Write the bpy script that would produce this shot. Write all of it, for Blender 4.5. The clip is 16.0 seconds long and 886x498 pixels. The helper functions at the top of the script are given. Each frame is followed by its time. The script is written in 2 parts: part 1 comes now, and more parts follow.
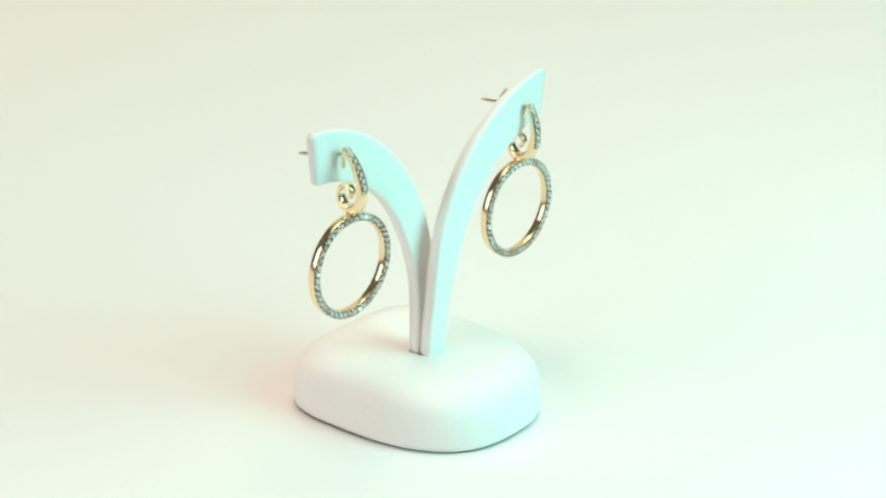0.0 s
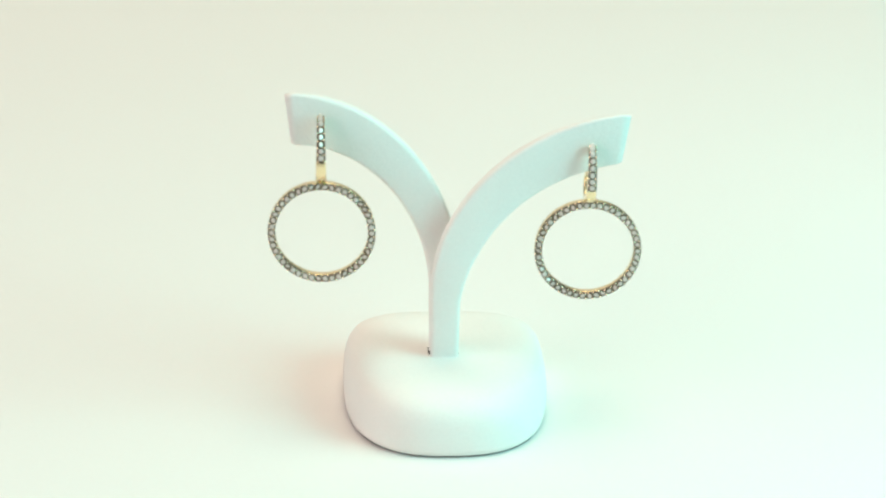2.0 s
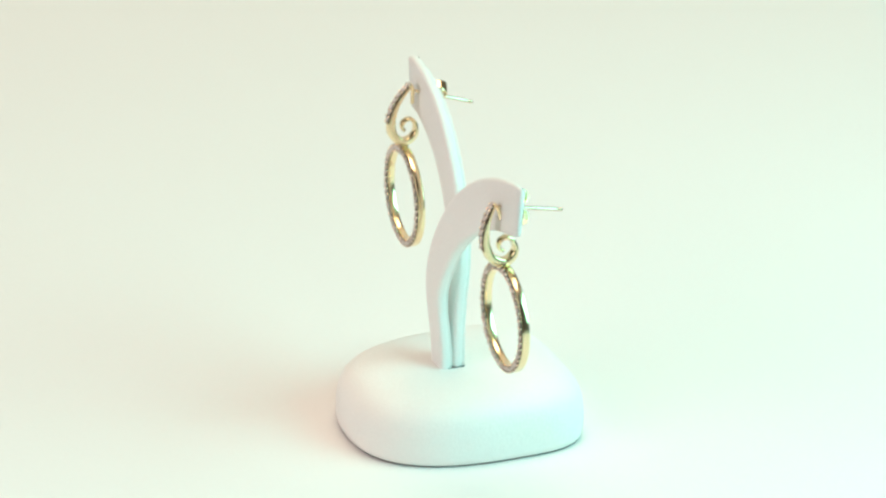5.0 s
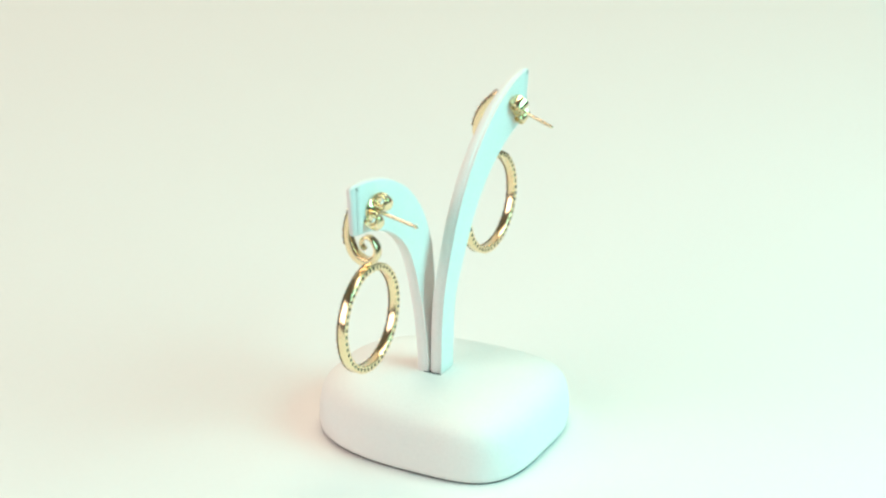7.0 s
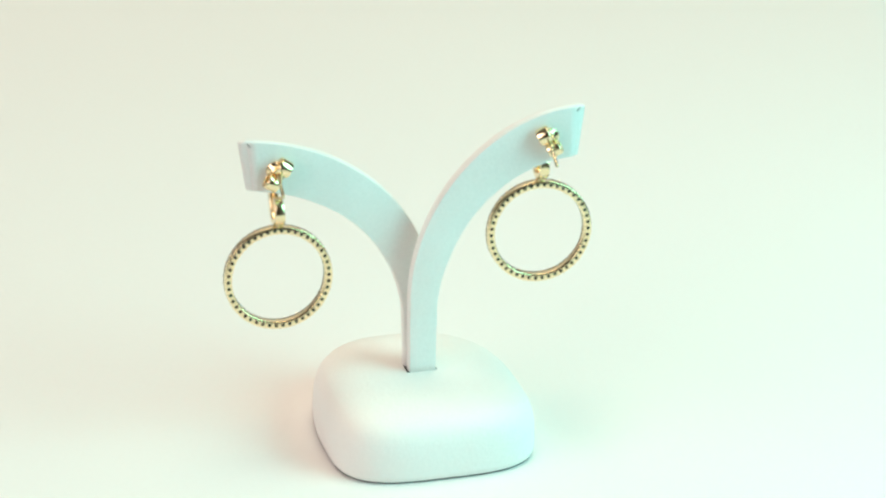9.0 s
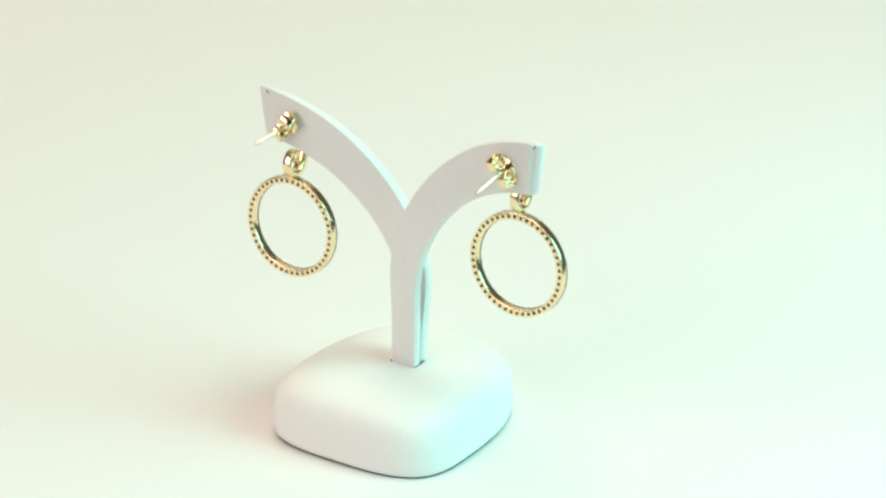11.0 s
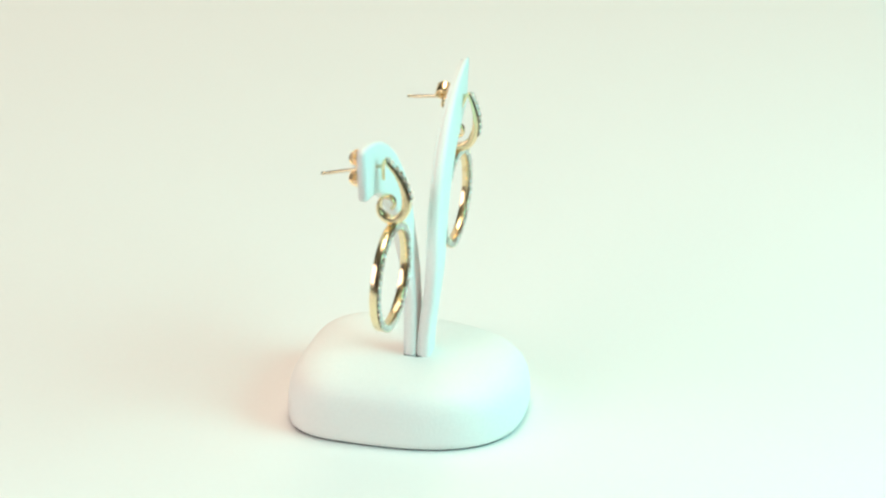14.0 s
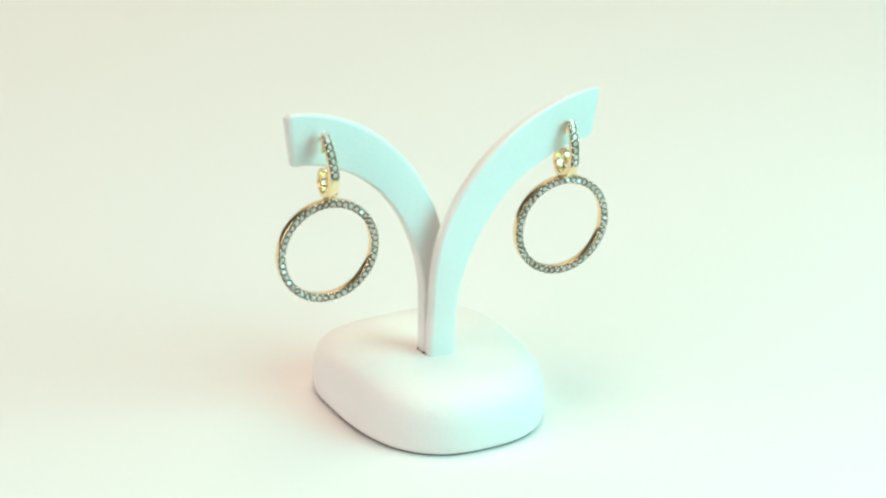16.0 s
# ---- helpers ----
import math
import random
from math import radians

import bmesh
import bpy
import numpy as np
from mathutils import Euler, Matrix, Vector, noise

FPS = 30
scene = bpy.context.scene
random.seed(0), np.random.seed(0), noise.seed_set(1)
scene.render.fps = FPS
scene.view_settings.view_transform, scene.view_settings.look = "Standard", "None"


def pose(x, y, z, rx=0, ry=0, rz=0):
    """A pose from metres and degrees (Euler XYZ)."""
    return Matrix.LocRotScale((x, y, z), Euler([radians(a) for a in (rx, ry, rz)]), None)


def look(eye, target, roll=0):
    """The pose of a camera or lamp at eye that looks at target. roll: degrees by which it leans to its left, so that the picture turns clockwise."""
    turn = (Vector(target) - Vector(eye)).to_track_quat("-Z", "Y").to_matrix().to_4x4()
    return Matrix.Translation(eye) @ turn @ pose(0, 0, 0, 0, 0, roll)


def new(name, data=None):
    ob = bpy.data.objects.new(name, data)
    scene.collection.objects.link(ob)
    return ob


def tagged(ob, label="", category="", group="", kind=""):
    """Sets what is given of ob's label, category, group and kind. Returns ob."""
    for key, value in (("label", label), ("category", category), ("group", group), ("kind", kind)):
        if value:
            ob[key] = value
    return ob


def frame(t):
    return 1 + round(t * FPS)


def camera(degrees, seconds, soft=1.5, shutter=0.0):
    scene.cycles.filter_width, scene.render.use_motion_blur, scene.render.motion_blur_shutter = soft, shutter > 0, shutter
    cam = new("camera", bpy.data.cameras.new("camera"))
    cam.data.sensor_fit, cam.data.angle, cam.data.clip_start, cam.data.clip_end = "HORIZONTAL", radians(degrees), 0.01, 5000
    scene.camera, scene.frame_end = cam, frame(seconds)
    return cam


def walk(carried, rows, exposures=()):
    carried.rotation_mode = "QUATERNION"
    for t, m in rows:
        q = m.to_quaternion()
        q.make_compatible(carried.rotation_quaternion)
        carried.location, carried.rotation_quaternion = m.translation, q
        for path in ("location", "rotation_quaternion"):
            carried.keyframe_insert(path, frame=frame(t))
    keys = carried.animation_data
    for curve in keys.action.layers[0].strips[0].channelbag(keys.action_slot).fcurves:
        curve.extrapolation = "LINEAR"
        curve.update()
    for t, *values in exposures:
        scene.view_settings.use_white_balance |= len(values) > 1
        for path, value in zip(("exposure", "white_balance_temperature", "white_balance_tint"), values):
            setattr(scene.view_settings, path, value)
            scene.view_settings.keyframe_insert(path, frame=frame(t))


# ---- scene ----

# One white earring display stand turns slowly on a sheet of white paper; the camera stands still.
MM = 0.001
cam = camera(18.85, 16.0, soft=2.5)
EYE = pose(0.0, -0.4595, 0.2327, 66.706, 0, -0.285) @ pose(0, 0, 0, 0, 0, 0.91)
walk(cam, [(0.0, EYE), (16.0, EYE)])

# ---- light: three added lamps, none in view: cool right, warmer left, one overhead ----
world = bpy.data.worlds.new("room_air")
scene.world = world
world.use_nodes = True
world.node_tree.nodes["Background"].inputs[0].default_value = (0.9, 0.95, 1.0, 1)
world.node_tree.nodes["Background"].inputs[1].default_value = 0.05
scene.view_settings.exposure = 0.0


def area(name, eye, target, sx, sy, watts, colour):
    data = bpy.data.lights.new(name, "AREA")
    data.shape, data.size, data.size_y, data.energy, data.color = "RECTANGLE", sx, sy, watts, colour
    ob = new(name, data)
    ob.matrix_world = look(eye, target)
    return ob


area("cool_right_key", (0.45, -0.16, 0.29), (0.0, 0.0, 0.02), 0.40, 0.40, 3.4, (0.37, 0.985, 0.945))
area("warm_left_fill", (-0.75, -0.56, 0.40), (0.0, 0.0, 0.03), 0.80, 0.60, 5.05, (1.0, 0.915, 0.89))
# added overhead fill that lifts the paper; no fixture is built for it
area("overhead_fill", (0.07, 0.20, 1.55), (0.07, 0.201, 0.0), 0.9, 0.9, 15.2, (0.975, 0.855, 0.67))


# ---- materials ----
def material(name, colour, rough=0.5, metal=0.0, vary=0.0, grain=0.0, grain_scale=800.0, stain_scale=30.0, transmission=0.0, ior=1.45, sheen=0.0):
    """A principled surface with two scales of colour variation and a fine relief; scales are per metre."""
    m = bpy.data.materials.new(name)
    m.use_nodes = True
    nt = m.node_tree
    b = nt.nodes["Principled BSDF"]
    b.inputs["Base Color"].default_value = (*colour, 1)
    b.inputs["Roughness"].default_value = rough
    b.inputs["Metallic"].default_value = metal
    b.inputs["IOR"].default_value = ior
    b.inputs["Transmission Weight"].default_value = transmission
    b.inputs["Sheen Weight"].default_value = sheen
    co = nt.nodes.new("ShaderNodeTexCoord")
    if vary:
        big, fine = nt.nodes.new("ShaderNodeTexNoise"), nt.nodes.new("ShaderNodeTexNoise")
        big.inputs["Scale"].default_value, fine.inputs["Scale"].default_value = stain_scale, grain_scale
        big.inputs["Detail"].default_value, fine.inputs["Detail"].default_value = 4, 3
        add = nt.nodes.new("ShaderNodeMath")
        add.operation = "ADD"
        ramp = nt.nodes.new("ShaderNodeMapRange")
        ramp.inputs["From Min"].default_value, ramp.inputs["From Max"].default_value = 0.6, 1.4
        ramp.inputs["To Min"].default_value, ramp.inputs["To Max"].default_value = 1 - vary, 1 + vary * 0.4
        mul = nt.nodes.new("ShaderNodeVectorMath")
        mul.operation = "SCALE"
        mul.inputs[0].default_value = colour
        for n in (big, fine):
            nt.links.new(co.outputs["Object"], n.inputs["Vector"])
        nt.links.new(big.outputs["Fac"], add.inputs[0])
        nt.links.new(fine.outputs["Fac"], add.inputs[1])
        nt.links.new(add.outputs[0], ramp.inputs["Value"])
        nt.links.new(ramp.outputs["Result"], mul.inputs["Scale"])
        nt.links.new(mul.outputs[0], b.inputs["Base Color"])
        rr = nt.nodes.new("ShaderNodeMapRange")
        rr.inputs["To Min"].default_value, rr.inputs["To Max"].default_value = rough * 0.8, min(1, rough * 1.25)
        nt.links.new(big.outputs["Fac"], rr.inputs["Value"])
        nt.links.new(rr.outputs["Result"], b.inputs["Roughness"])
    if grain:
        tex, bump = nt.nodes.new("ShaderNodeTexNoise"), nt.nodes.new("ShaderNodeBump")
        tex.inputs["Scale"].default_value, tex.inputs["Detail"].default_value = grain_scale, 4
        bump.inputs["Strength"].default_value, bump.inputs["Distance"].default_value = grain, 0.0003
        nt.links.new(co.outputs["Object"], tex.inputs["Vector"])
        nt.links.new(tex.outputs["Fac"], bump.inputs["Height"])
        nt.links.new(bump.outputs["Normal"], b.inputs["Normal"])
    return m


LEATHER = material("white_leatherette", (0.86, 0.825, 0.80), 0.62, vary=0.04, grain=0.25, grain_scale=1800, stain_scale=60)
LEATHER_EDGE = material("white_leatherette_fold", (0.85, 0.815, 0.79), 0.55, vary=0.06, grain=0.3, grain_scale=1800, stain_scale=90)
# grey that stands for shade in the seam groove and the tip folds
GROOVE_SHADE = material("groove_and_fold_shade", (0.30, 0.29, 0.285), 0.6, vary=0.2, grain=0.2)
# near-black for the shade under the base and in the arms' slot
GAP_SHADE = material("gap_and_slot_shade", (0.06, 0.06, 0.06), 0.8, vary=0.2, grain=0.2)
GOLD = material("polished_yellow_gold", (0.98, 0.79, 0.50), 0.18, 1.0, vary=0.06, grain=0.05, grain_scale=1500, stain_scale=300)
# setting metal darkened to carry the shade in the gaps between stones
SETTING = material("setting_with_gap_shade", (0.17, 0.13, 0.095), 0.45, 1.0, vary=0.15, grain=0.1, grain_scale=2500, stain_scale=500)
STONE = material("clear_cut_stone", (1.0, 0.82, 0.74), 0.0, transmission=0.28, ior=2.4)
PRONG_GOLD = material("silver_white_prong", (0.98, 0.79, 0.64), 0.16, 1.0, vary=0.1, stain_scale=500)
HOLE_SHADE = material("drilled_hole_shade", (0.018, 0.013, 0.009), 0.7, vary=0.2)
# post gold, base colour set between its dark and bright reflections
POST = material("dull_gold_post", (0.80, 0.67, 0.48), 0.25, 1.0, vary=0.15, grain=0.1, grain_scale=2500, stain_scale=400)
PAPER = material("white_paper", (0.835, 0.80, 0.785), 0.75, vary=0.015, grain=0.06, grain_scale=900, stain_scale=8)
# unseen surroundings; the dark ones give the gold its dark reflections
TABLE = material("dark_reflected_wood", (0.03, 0.023, 0.018), 0.8, vary=0.35, grain=0.2, grain_scale=300, stain_scale=12)
PLASTER = material("painted_plaster", (0.72, 0.70, 0.64), 0.85, vary=0.06, grain=0.1, grain_scale=200, stain_scale=3)
DARKWALL = material("dark_reflected_wall", (0.13, 0.12, 0.11), 0.8, vary=0.2, grain=0.1, grain_scale=200, stain_scale=3)


# ---- mesh helpers ----
def part(name, bm, mat, parent=None, label="", smooth=True):
    """Links a bmesh as one mesh object under a thing or a part."""
    bmesh.ops.recalc_face_normals(bm, faces=bm.faces)
    me = bpy.data.meshes.new(name)
    bm.to_mesh(me)
    bm.free()
    me.materials.append(mat)
    if smooth:
        me.shade_smooth()
    ob = new(name, me)
    ob.parent = parent
    if label:
        tagged(ob, label)
    return ob


def piece(name, me, parent, m):
    """One more object on a shared mesh."""
    ob = new(name, me)
    ob.parent = parent
    ob.matrix_basis = m
    return ob


def box(x0, x1, y0, y1, z0, z1, bevel=0.0):
    bm = bmesh.new()
    bmesh.ops.create_cube(bm, size=1)
    bmesh.ops.scale(bm, vec=(x1 - x0, y1 - y0, z1 - z0), verts=bm.verts)
    bmesh.ops.translate(bm, vec=((x0 + x1) / 2, (y0 + y1) / 2, (z0 + z1) / 2), verts=bm.verts)
    if bevel:
        bmesh.ops.bevel(bm, geom=bm.edges[:], offset=bevel, segments=2, affect="EDGES", profile=0.5)
    return bm


def loft(rings, closed_ring=True, caps=True, loop=False):
    """A skin over rings of equally many points."""
    bm = bmesh.new()
    vs = [[bm.verts.new(p) for p in ring] for ring in rings]
    n = len(vs[0])
    for i in range(len(vs) if loop else len(vs) - 1):
        a, b = vs[i], vs[(i + 1) % len(vs)]
        for j in range(n if closed_ring else n - 1):
            k = (j + 1) % n
            bm.faces.new((a[j], a[k], b[k], b[j]))
    if caps and not loop:
        bm.faces.new(vs[0][::-1])
        bm.faces.new(vs[-1])
    return bm


def rounded(w, h, r, seg=4):
    """A rounded rectangle about the origin: points (u, v), counter-clockwise."""
    r = min(r, w / 2 * 0.98, h / 2 * 0.98)
    pts = []
    for cx, cy, a0 in ((w / 2 - r, h / 2 - r, 0), (-w / 2 + r, h / 2 - r, 90), (-w / 2 + r, -h / 2 + r, 180), (w / 2 - r, -h / 2 + r, 270)):
        for i in range(seg + 1):
            a = radians(a0 + 90 * i / seg)
            pts.append((cx + r * math.cos(a), cy + r * math.sin(a)))
    return pts


def smooth_line(pts, steps):
    """A Catmull-Rom line through a few guide points."""
    P = [Vector(p) for p in pts]
    P = [2 * P[0] - P[1]] + P + [2 * P[-1] - P[-2]]
    out = []
    for i in range(1, len(P) - 2):
        a, b, c, d = P[i - 1:i + 3]
        for k in range(steps):
            t = k / steps
            out.append(0.5 * (2 * b + (c - a) * t + (2 * a - 5 * b + 4 * c - d) * t * t + (3 * b - a - 3 * c + d) * t ** 3))
    return out + [P[-2]]


def lathe(profile, seg=16):
    """A turned body: (radius, along) pairs about the y axis."""
    rings = [[(r * math.cos(2 * math.pi * j / seg), a, r * math.sin(2 * math.pi * j / seg)) for j in range(seg)] for r, a in profile]
    return loft(rings)


def ring(radius, wire, seg=20, tube=8):
    """A plain wire ring in the xz plane."""
    rings = []
    for i in range(seg):
        a = 2 * math.pi * i / seg
        c = Vector((math.cos(a), 0, math.sin(a)))
        rings.append([c * (radius + wire * math.cos(2 * math.pi * j / tube)) + Vector((0, wire * math.sin(2 * math.pi * j / tube), 0)) for j in range(tube)])
    return loft(rings, loop=True)


# ---- the setting: paper sweep on a table, closed in by an assumed, unseen room ----
def build_setting():
    # paper: flat under the stand, rising in a wide bend behind it
    prof = [(-0.17, 0.0), (0.0, 0.0), (0.25, 0.0), (0.42, 0.0)]
    for i in range(1, 13):
        a = radians(90 * i / 12)
        prof.append((0.42 + 0.22 * math.sin(a), 0.22 * (1 - math.cos(a))))
    prof.append((0.64, 0.75))
    thick = 0.0004
    rings = []
    for x in np.linspace(-0.42, 0.145, 24):
        up = [(x, y, z) for y, z in prof]
        down = [(x, y + (thick if z > 0.2 else 0), z - (thick if z <= 0.2 else 0)) for y, z in reversed(prof)]
        rings.append(up + down)
    tagged(part("backdrop", loft(rings), PAPER), "seamless sheet of white paper, bent up behind the stand", "backdrop", kind="structure")
    tagged(part("table_top", box(-0.70, 0.40, -0.55, 0.72, -0.034, -0.0008, 0.003), TABLE, smooth=False), "assumed dark table top under the paper, reflected in the gold", "table", kind="structure")
    tagged(part("floor", box(-0.88, 0.55, -1.6, 1.0, -0.80, -0.75), TABLE, smooth=False), "assumed dark floor, out of view", "floor", kind="structure")
    tagged(part("ceiling", box(-0.88, 0.55, -1.6, 1.0, 1.6, 1.65), PLASTER, smooth=False), "assumed pale ceiling, out of view", "ceiling", kind="structure")
    tagged(part("wall_back", box(-0.88, 0.55, 0.92, 1.0, -0.75, 1.6), PLASTER, smooth=False), "assumed pale wall behind the paper, out of view", "wall", kind="structure")
    tagged(part("wall_front", box(-0.88, 0.55, -1.6, -1.52, -0.75, 1.6), DARKWALL, smooth=False), "assumed dark wall behind the camera, reflected in the gold", "wall", kind="structure")
    # unseen side walls, each in four pieces round an opening for an added lamp
    def open_wall(name, x0, x1, y0, y1, z0, z1):
        bm = bmesh.new()
        for a, b, c, d in ((-1.52, y0, -0.75, 1.6), (y1, 0.92, -0.75, 1.6), (y0, y1, -0.75, z0), (y0, y1, z1, 1.6)):
            block = box(x0, x1, a, b, c, d)
            me = bpy.data.meshes.new("block")
            block.to_mesh(me)
            block.free()
            bm.from_mesh(me)
            bpy.data.meshes.remove(me)
        tagged(part(name, bm, DARKWALL, smooth=False), "unseen dark side wall, open where an added lamp stands", "wall", kind="structure")

    open_wall("wall_right", 0.47, 0.55, -0.40, 0.08, 0.06, 0.52)
    open_wall("wall_left", -0.88, -0.80, -1.02, -0.10, 0.06, 0.74)


build_setting()


# ---- the stand ----
CX, CY, HALF, FRONT, REAR = 3.45, 10.3, 19.6, 28.5, 16.1


def footprint(k, z, seg=96):
    """The cushion's outline at height z, drawn in by k millimetres: straight at the back, rounder in front."""
    pts = []
    for i in range(seg):
        a = 2 * math.pi * i / seg
        c, s = math.cos(a), math.sin(a)
        n, b = (2.6, FRONT) if s < 0 else (3.4, REAR)
        x = (HALF - k) * math.copysign(abs(c) ** (2 / n), c)
        y = (b - k * b / HALF * 1.05) * math.copysign(abs(s) ** (2 / n), s)
        x *= 1 - 0.0006 * (CY + y - 2)
        pts.append(((CX + x) * MM, (CY + y - k * 0.12) * MM, z * MM))
    return pts


def arm_mesh(stem_x, stem_top, guide1, guide2, tip, widths, front_y, lean, thick, skew, taper, kick, kick_from, inset=0.0, sink=0.0, depth=0.0):
    """A flat horn-shaped arm: a straight stem that bends outwards and widens to a cut-off tip; kick: how far it parts from the other arm."""
    p0, p1, p2, p3 = Vector((stem_x, stem_top)), Vector(guide1), Vector(guide2), Vector(tip)
    line = [(Vector((stem_x, 9.0 + (stem_top - 9.0) * i / 8)), Vector((0, 1)), widths[0] * (0.96 + 0.04 * i / 8), -1) for i in range(8)]
    for i in range(41):
        t = i / 40
        c = p0 * (1 - t) ** 3 + 3 * p1 * t * (1 - t) ** 2 + 3 * p2 * t * t * (1 - t) + p3 * t ** 3
        d = 3 * ((p1 - p0) * (1 - t) ** 2 + 2 * (p2 - p1) * t * (1 - t) + (p3 - p2) * t * t)
        f = t * (len(widths) - 1)
        j = min(int(f), len(widths) - 2)
        line.append((c, d.normalized(), widths[j] + (widths[j + 1] - widths[j]) * (f - j), t))
    if inset:
        line = line[1:-1]
    rings = []
    total = len(line)
    for i, (c, d, w, t) in enumerate(line):
        side = Vector((-d.y, d.x))
        s = max(0.0, t)
        w -= inset * 2
        y = front_y + lean * s ** 1.3 + thick / 2
        part_way = min(1.0, max(0.0, (c.y - kick_from) / 20.0))
        y += kick * part_way * part_way * (3 - 2 * part_way)
        shrink = 0.93 if i == total - 1 else 1.0
        flare = skew * max(0.0, (s - 0.6) / 0.4) ** 2
        end = 0.15 if shrink < 1 else 0.0
        thin = taper * max(0.0, (s - 0.55) / 0.45) ** 1.5
        deep = depth or thick - thin
        y -= thin if depth else thin / 2
        rings.append([((c.x + side.x * u + d.x * (end + flare * u / w)) * MM, (y + v + sink) * MM, (c.y + side.y * u + d.y * (end + flare * u / w)) * MM) for u, v in rounded(w * shrink, deep * shrink, 0.1 if inset else min(0.95, deep * 0.36), 4)])
    return loft(rings)


ARM_HIGH = (2.7, 25.0, (2.85, 44.4), (-12.0, 58.5), (-26.4, 58.0), (5.5, 7.0, 8.1, 9.4, 10.3), 2.72, 1.5, 2.25, -0.9, 0.75, 1.15, 19.0)
ARM_LOW = (2.9, 23.0, (3.1, 40.0), (18.0, 53.9), (36.1, 55.1), (5.6, 7.7, 8.6, 9.4, 9.8), 0.12, 3.5, 2.2, 2.2, 1.2, -1.7, 12.0)


def build_stand():
    stand = tagged(new("earring_stand"), "white leatherette earring stand, two curved arms on a padded base", "jewellery stand")
    # padded base: the side swells a little and rolls over into a flat top
    steps = [(1.6, -0.36), (0.35, -0.34), (0.1, -0.1), (-0.1, 1.0), (-0.15, 3.0), (-0.05, 5.0), (0.2, 6.8), (0.7, 8.3), (1.5, 9.5), (2.8, 10.35), (4.8, 11.0), (7.2, 11.35), (9.6, 11.5), (13.0, 11.5), (17.5, 11.4)]
    part("base", loft([footprint(k, z) for k, z in steps]), LEATHER, stand, "padded white leatherette base")
    # dark layer put in for the shadow gap where base meets paper
    part("bottom_gap_shade", loft([footprint(0.5, -0.7), footprint(0.4, -0.66), footprint(0.4, -0.40), footprint(0.9, -0.26)]), GAP_SHADE, stand, "thin dark layer for the shadow gap under the base")
    for shape in (ARM_HIGH, ARM_LOW):
        arm = part("arm", arm_mesh(*shape), LEATHER, stand, "curved white leatherette arm")
        # grey strip deepens the shade of the groove round the lining
        part("seam_shade", arm_mesh(*shape, inset=0.42, sink=shape[8] / 2 - 0.30, depth=0.5), GROOVE_SHADE, arm, "grey strip for the shaded groove between front and back leatherette")
        part("back_lining", arm_mesh(*shape, inset=0.14, sink=shape[8] / 2 - 0.02, depth=0.46), LEATHER_EDGE, arm, "glued leatherette strip on the back of the arm")
        # a dark sliver for the shade of the lining's fold at the tip's upper corner
        (gx, gz), (tx, tz), w = shape[3], shape[4], shape[5][-1]
        d = Vector((tx - gx, tz - gz)).normalized()
        up = Vector((-d.y, d.x)) if tx > 0 else Vector((d.y, -d.x))
        at = Vector((tx, tz)) - d * 0.75 + up * (w / 2 - 0.8)
        back = shape[6] + shape[7] + shape[8] + shape[11] + 0.21 - shape[10]
        fold = bmesh.new()
        bmesh.ops.create_icosphere(fold, subdivisions=2, radius=1.0)
        bmesh.ops.scale(fold, vec=(0.6 * MM, 0.1 * MM, 0.13 * MM), verts=fold.verts)
        ob = part("fold_shade", fold, GROOVE_SHADE, arm, "small dark sliver for the shaded fold in the lining")
        ob.matrix_basis = pose(at.x * MM, back * MM, at.y * MM, 0, -50 if tx > 0 else 50, 0)
    # dark block level with the cushion: the slot's shade where the arms are pushed in
    part("slot", loft([[(x * MM, y * MM, z * MM) for x, y in [(2.8 + u, 3.3 + v) for u, v in rounded(5.8, 3.7, 0.4, 2)]] for z in (10.6, 11.52)]), GAP_SHADE, stand, "dark block for the shaded slot in the padded base")
    return stand


# ---- the earrings ----
def shared(name, bm, mat, smooth=True):
    ob = part(name, bm, mat, None, smooth=smooth)
    me = ob.data
    bpy.data.objects.remove(ob)
    return me


def cut_stone(r):
    """A small brilliant: table, crown, girdle and pavilion, with its table towards -y."""
    n = 8
    rows = []
    for rad, y, turn in ((0.58 * r, -0.34 * r, 0.5), (1.0 * r, -0.02 * r, 0.0), (1.0 * r, 0.06 * r, 0.0), (0.12 * r, 0.75 * r, 0.0)):
        rows.append([(rad * math.cos(2 * math.pi * (j + turn) / n), y, rad * math.sin(2 * math.pi * (j + turn) / n)) for j in range(n)])
    return loft(rows)


def bead(r):
    bm = bmesh.new()
    bmesh.ops.create_icosphere(bm, subdivisions=1, radius=r)
    return bm


STONE_MESH = shared("stone", cut_stone(0.50 * MM), STONE, smooth=False)
SMALL_STONE_MESH = shared("stone", cut_stone(0.54 * MM), STONE, smooth=False)
PRONG_MESH = shared("prong", bead(0.26 * MM), PRONG_GOLD)
# dark disc on the surface, for the shade inside a drilled hole
HOLE_MESH = shared("hole", lathe([(0.32 * MM, -0.02 * MM), (0.35 * MM, 0.03 * MM), (0.32 * MM, 0.05 * MM), (0.10 * MM, 0.05 * MM)], 8), HOLE_SHADE)
STONES = 46


def hoop_band(r0, r1, y0, y1, bevel, seg=120):
    """A flat band bent into a circle in the xz plane, facing -y."""
    cs = [((r0 + r1) / 2 + u, (y0 + y1) / 2 + v) for u, v in rounded(r1 - r0, y1 - y0, bevel, 2)]
    return loft([[(r * math.cos(2 * math.pi * i / seg) * MM, y * MM, r * math.sin(2 * math.pi * i / seg) * MM) for r, y in cs] for i in range(seg)], loop=True)


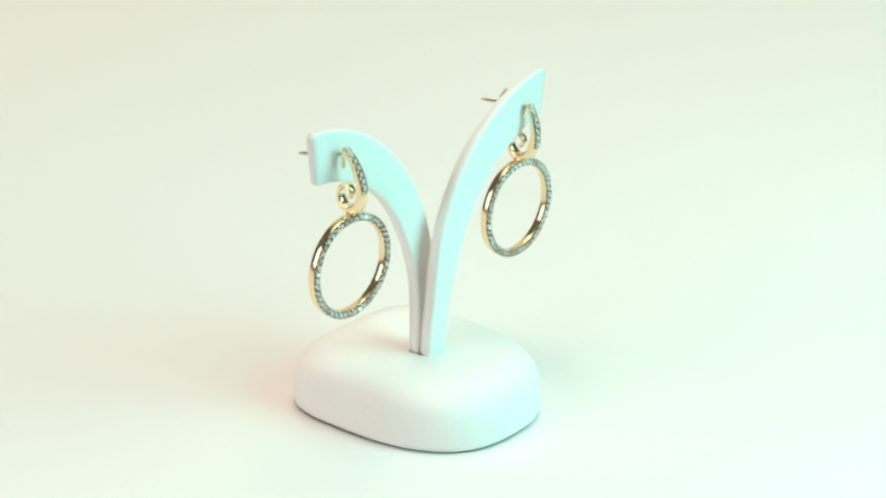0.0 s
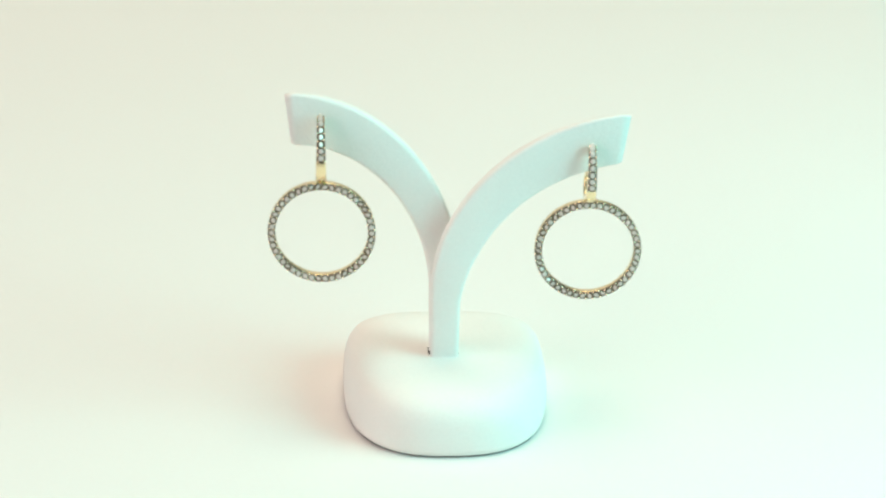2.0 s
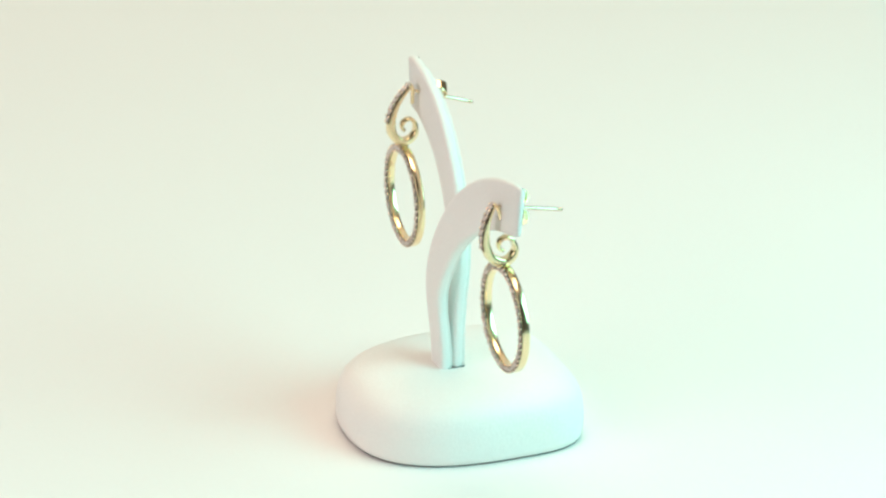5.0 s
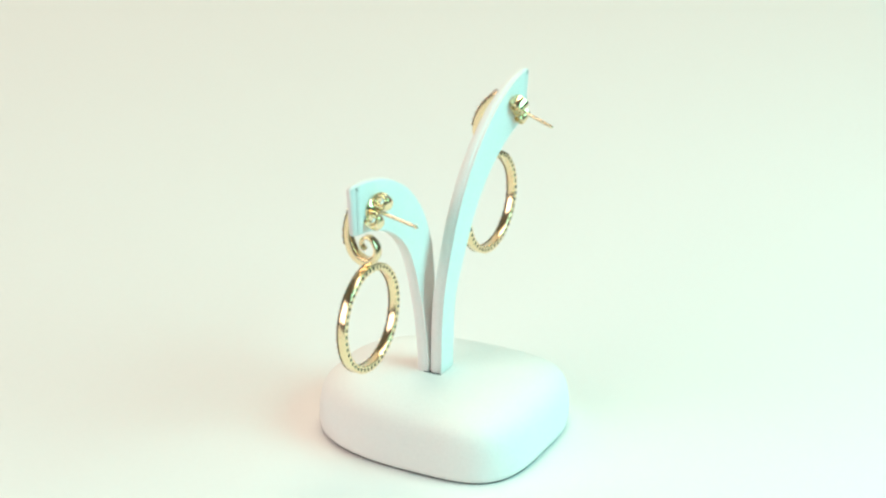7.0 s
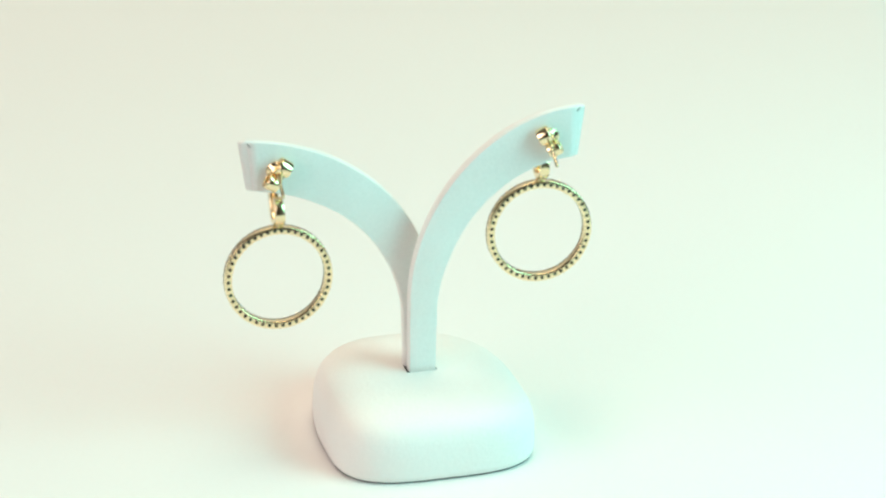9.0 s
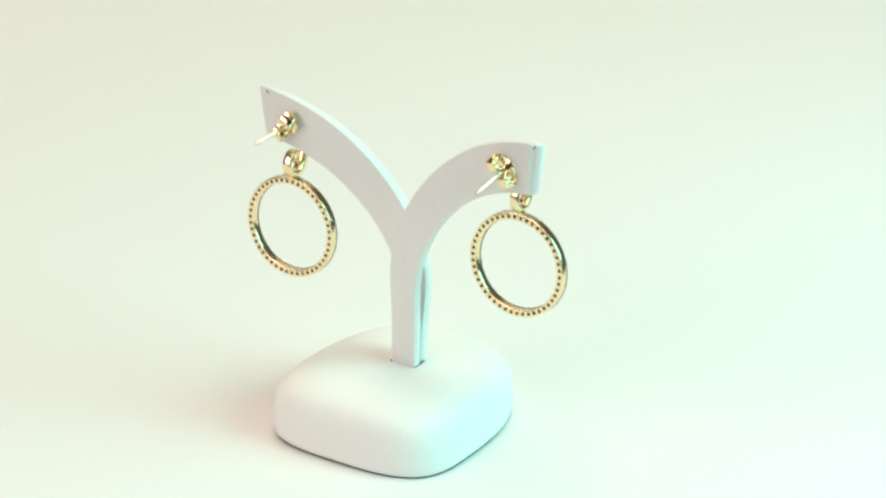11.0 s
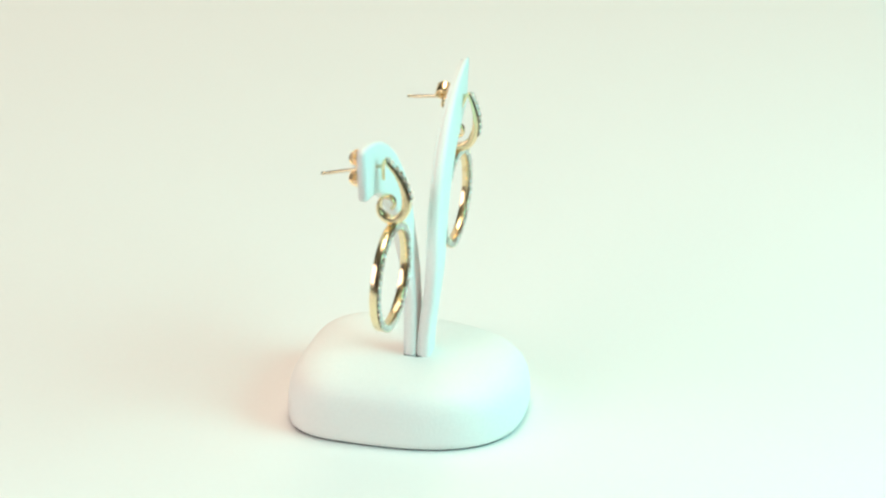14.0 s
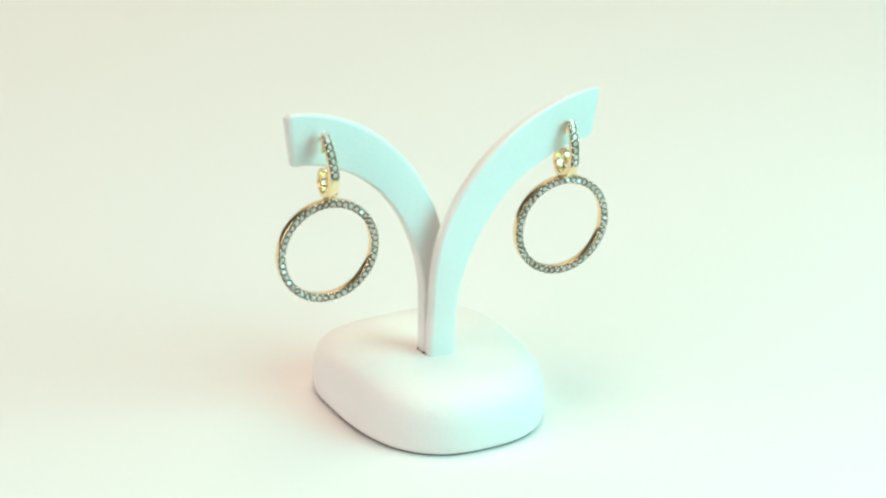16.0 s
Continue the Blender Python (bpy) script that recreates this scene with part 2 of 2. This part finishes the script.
def graded(values, i, count):
    """The value at step i of count along an even list of values."""
    f = i / (count - 1) * (len(values) - 1)
    j = min(int(f), len(values) - 2)
    return values[j] + (values[j + 1] - values[j]) * (f - j)


def ribbon(line, widths, thick, swell=(0.0, 0.0)):
    """A bent strip along a line in the yz plane, with its width along x; it may swell towards the inside of the bend."""
    rings = []
    for i, p in enumerate(line):
        d = (line[min(i + 1, len(line) - 1)] - line[max(i - 1, 0)]).normalized()
        nrm = Vector((-d.y, d.x))
        w, more = graded(widths, i, len(line)), graded(swell, i, len(line))
        rings.append([(u * MM, (p.x + nrm.x * (v + more / 2)) * MM, (p.y + nrm.y * (v + more / 2)) * MM) for u, v in rounded(w, thick + more, thick * 0.4, 2)])
    return loft(rings)


def build_earring(lean, drop, hoop_az, hoop_tilt, post_slope, post_turn, post_z, nut_at, nut_roll, label):
    """An earring whose origin is the top of its hook: hook with post and butterfly back, link and pave hoop.
    lean: how far the hook swings back; drop: the hoop's centre (x, y, z) from the origin in millimetres."""
    er = tagged(new("hoop_earring"), label, "earring", "pair of hoop earrings")
    # hook: forward and down, round the bottom and curled up into a small eye
    guides = [(0.35, -3.6), (0.42, -2.1), (0.38, -0.7), (0.0, 0.1), (-0.8, -0.5), (-2.4, -2.2), (-3.7, -4.4), (-4.4, -6.7), (-4.3, -9.0), (-3.3, -10.7), (-1.7, -11.5), (-0.1, -11.1), (1.0, -9.9), (1.1, -8.2), (0.4, -6.9), (-0.7, -6.7), (-1.5, -7.2), (-1.75, -8.1), (-1.3, -8.9)]
    a = radians(lean)
    turned = [(y * math.cos(a) - z * math.sin(a), y * math.sin(a) + z * math.cos(a)) for y, z in guides]
    line = smooth_line(turned, 6)
    hook = part("hook", ribbon(line, (0.65, 0.75, 1.3, 1.6, 1.7, 1.9, 2.0, 1.8, 1.5, 1.4, 1.3), 0.62, (0.0, 0.0, 0.1, 0.5, 0.95, 1.0, 0.6, 0.2, 0.0, 0.0, 0.0)), GOLD, er, "curled yellow gold hook")
    def outward(i):
        d = (line[i + 1] - line[i - 1]).normalized()
        n = Vector((-d.y, d.x))
        return n if n.x < 0 else -n
    part("setting", ribbon([line[i] + outward(i) * 0.30 for i in range(19, 44)], (1.45, 1.6, 1.7), 0.22), SETTING, hook, "stone setting, darkened for the shade between stones")
    for i in range(20, 43, 3):
        p, out = line[i], outward(i)
        ang = math.atan2(out.y, -out.x)
        at = p + out * 0.46
        piece("stone", SMALL_STONE_MESH, hook, pose(0, at.x * MM, at.y * MM, -math.degrees(ang) + random.uniform(-12, 12), random.uniform(0, 45), random.uniform(-12, 12)))
        for sx in (-0.62, 0.62):
            q = (line[i + 1] + line[i + 2]) / 2 + out * 0.46
            piece("prong", PRONG_MESH, hook, pose(sx * MM, q.x * MM, q.y * MM))
    # post through the arm
    s = radians(post_slope)
    post = part("post", lathe([(0.30 * MM, -0.3 * MM), (0.34 * MM, 0.0), (0.34 * MM, 10.9 * MM), (0.26 * MM, 11.1 * MM), (0.26 * MM, 11.4 * MM), (0.34 * MM, 11.5 * MM), (0.34 * MM, 11.9 * MM), (0.22 * MM, 12.15 * MM)], 12), POST, er, "straight metal ear post")
    post.matrix_basis = pose(0, 0.6 * MM, post_z * MM, -post_slope, 0, post_turn)
    # butterfly back: plate, collar and two rolled scrolls
    nut = part("butterfly_back", lathe([(0.5 * MM, 0.0), (1.35 * MM, 0.0), (1.45 * MM, 0.12 * MM), (1.35 * MM, 0.28 * MM), (0.8 * MM, 0.36 * MM), (0.72 * MM, 0.9 * MM), (0.45 * MM, 0.95 * MM)], 20), GOLD, er, "rolled gold butterfly earring back")
    nut.matrix_basis = pose(-nut_at * math.sin(radians(post_turn)) * MM, (0.6 + nut_at * math.cos(s)) * MM, (post_z - nut_at * math.sin(s)) * MM, -post_slope, 0, post_turn) @ pose(0, 0, 0, 0, nut_roll, 0) @ Matrix.Scale(1.45, 4)
    for sign in (1, -1):
        roll = []
        for k in range(44):
            b = radians(-100 + 16 * k)
            r = 1.12 - 0.0165 * k
            roll.append(Vector((1.15 + r * math.sin(b), sign * (1.18 + r * math.cos(b)))))
        part("scroll", ribbon(roll, (1.5, 1.8, 1.5), 0.24), GOLD, nut)
    # link: eye on the hoop and a ring through the hook's curl
    cx, cy, cz = drop
    top = cz + 10.0
    ring_ob = part("link", ring(0.62 * MM, 0.2 * MM), GOLD, er, "small gold jump ring")
    ring_ob.matrix_basis = pose(cx * MM, cy * MM, (top + 0.55) * MM, 0, 0, 90)
    for sx in (-0.52, 0.52):
        eye = part("hoop_eye", ring(0.42 * MM, 0.17 * MM, 16, 6), GOLD, er)
        eye.matrix_basis = pose((cx + sx) * MM, cy * MM, (top + 0.25) * MM, 0, 0, 75 if sx < 0 else 105)
    # hoop: polished band, stones in front, dark discs for drilled holes at the back
    hoop = part("hoop", hoop_band(8.72, 10.08, -0.55, 0.88, 0.14), GOLD, er, "round yellow gold hoop set with clear stones")
    hoop.matrix_basis = pose(cx * MM, cy * MM, cz * MM, hoop_tilt, 0, hoop_az)
    part("setting", hoop_band(8.68, 10.1, -0.78, -0.56, 0.08), SETTING, hoop, "stone setting, darkened for the shade between stones")
    for i in range(STONES):
        b = 360 * i / STONES
        piece("stone", STONE_MESH, hoop, pose(0, 0, 0, 0, b, 0) @ pose(9.4 * MM, -0.84 * MM, 0, random.uniform(-38, 38), random.uniform(0, 45), random.uniform(-38, 38)))
        for r in (8.84, 9.96):
            piece("prong", PRONG_MESH, hoop, pose(0, 0, 0, 0, b + 180 / STONES, 0) @ pose(r * MM, -0.80 * MM, 0))
        piece("hole", HOLE_MESH, hoop, pose(0, 0, 0, 0, b, 0) @ pose(9.4 * MM, 0.86 * MM, 0))
    return er


STAND = build_stand()
EARRING_L = build_earring(0.0, (0.1, -1.1, -22.3), -2.1, 1.0, 15.5, -6.5, -1.0, 2.9, 35, "yellow gold hoop earring with clear stones on the higher arm")
EARRING_R = build_earring(20.0, (0.15, 2.5, -21.8), -1.3, 1.2, 8.2, -5.5, -0.3, 2.3, -35, "yellow gold hoop earring with clear stones on the lower arm")
PLACE_L = pose(-20.5 * MM, 3.4 * MM, 59.2 * MM)
PLACE_R = pose(29.7 * MM, 0.2 * MM, 54.5 * MM)


def motions():
    """The stand and its earrings turn together about the upright axis at the origin, once in fifteen seconds."""
    def turned(t):
        return pose(0, 0, 0.7 * MM, 0, 0, 50.913 - 23.9212 * t)
    times = [i * 0.5 for i in range(33)]
    walk(STAND, [(t, turned(t)) for t in times])
    walk(EARRING_L, [(t, turned(t) @ PLACE_L) for t in times])
    walk(EARRING_R, [(t, turned(t) @ PLACE_R) for t in times])


motions()
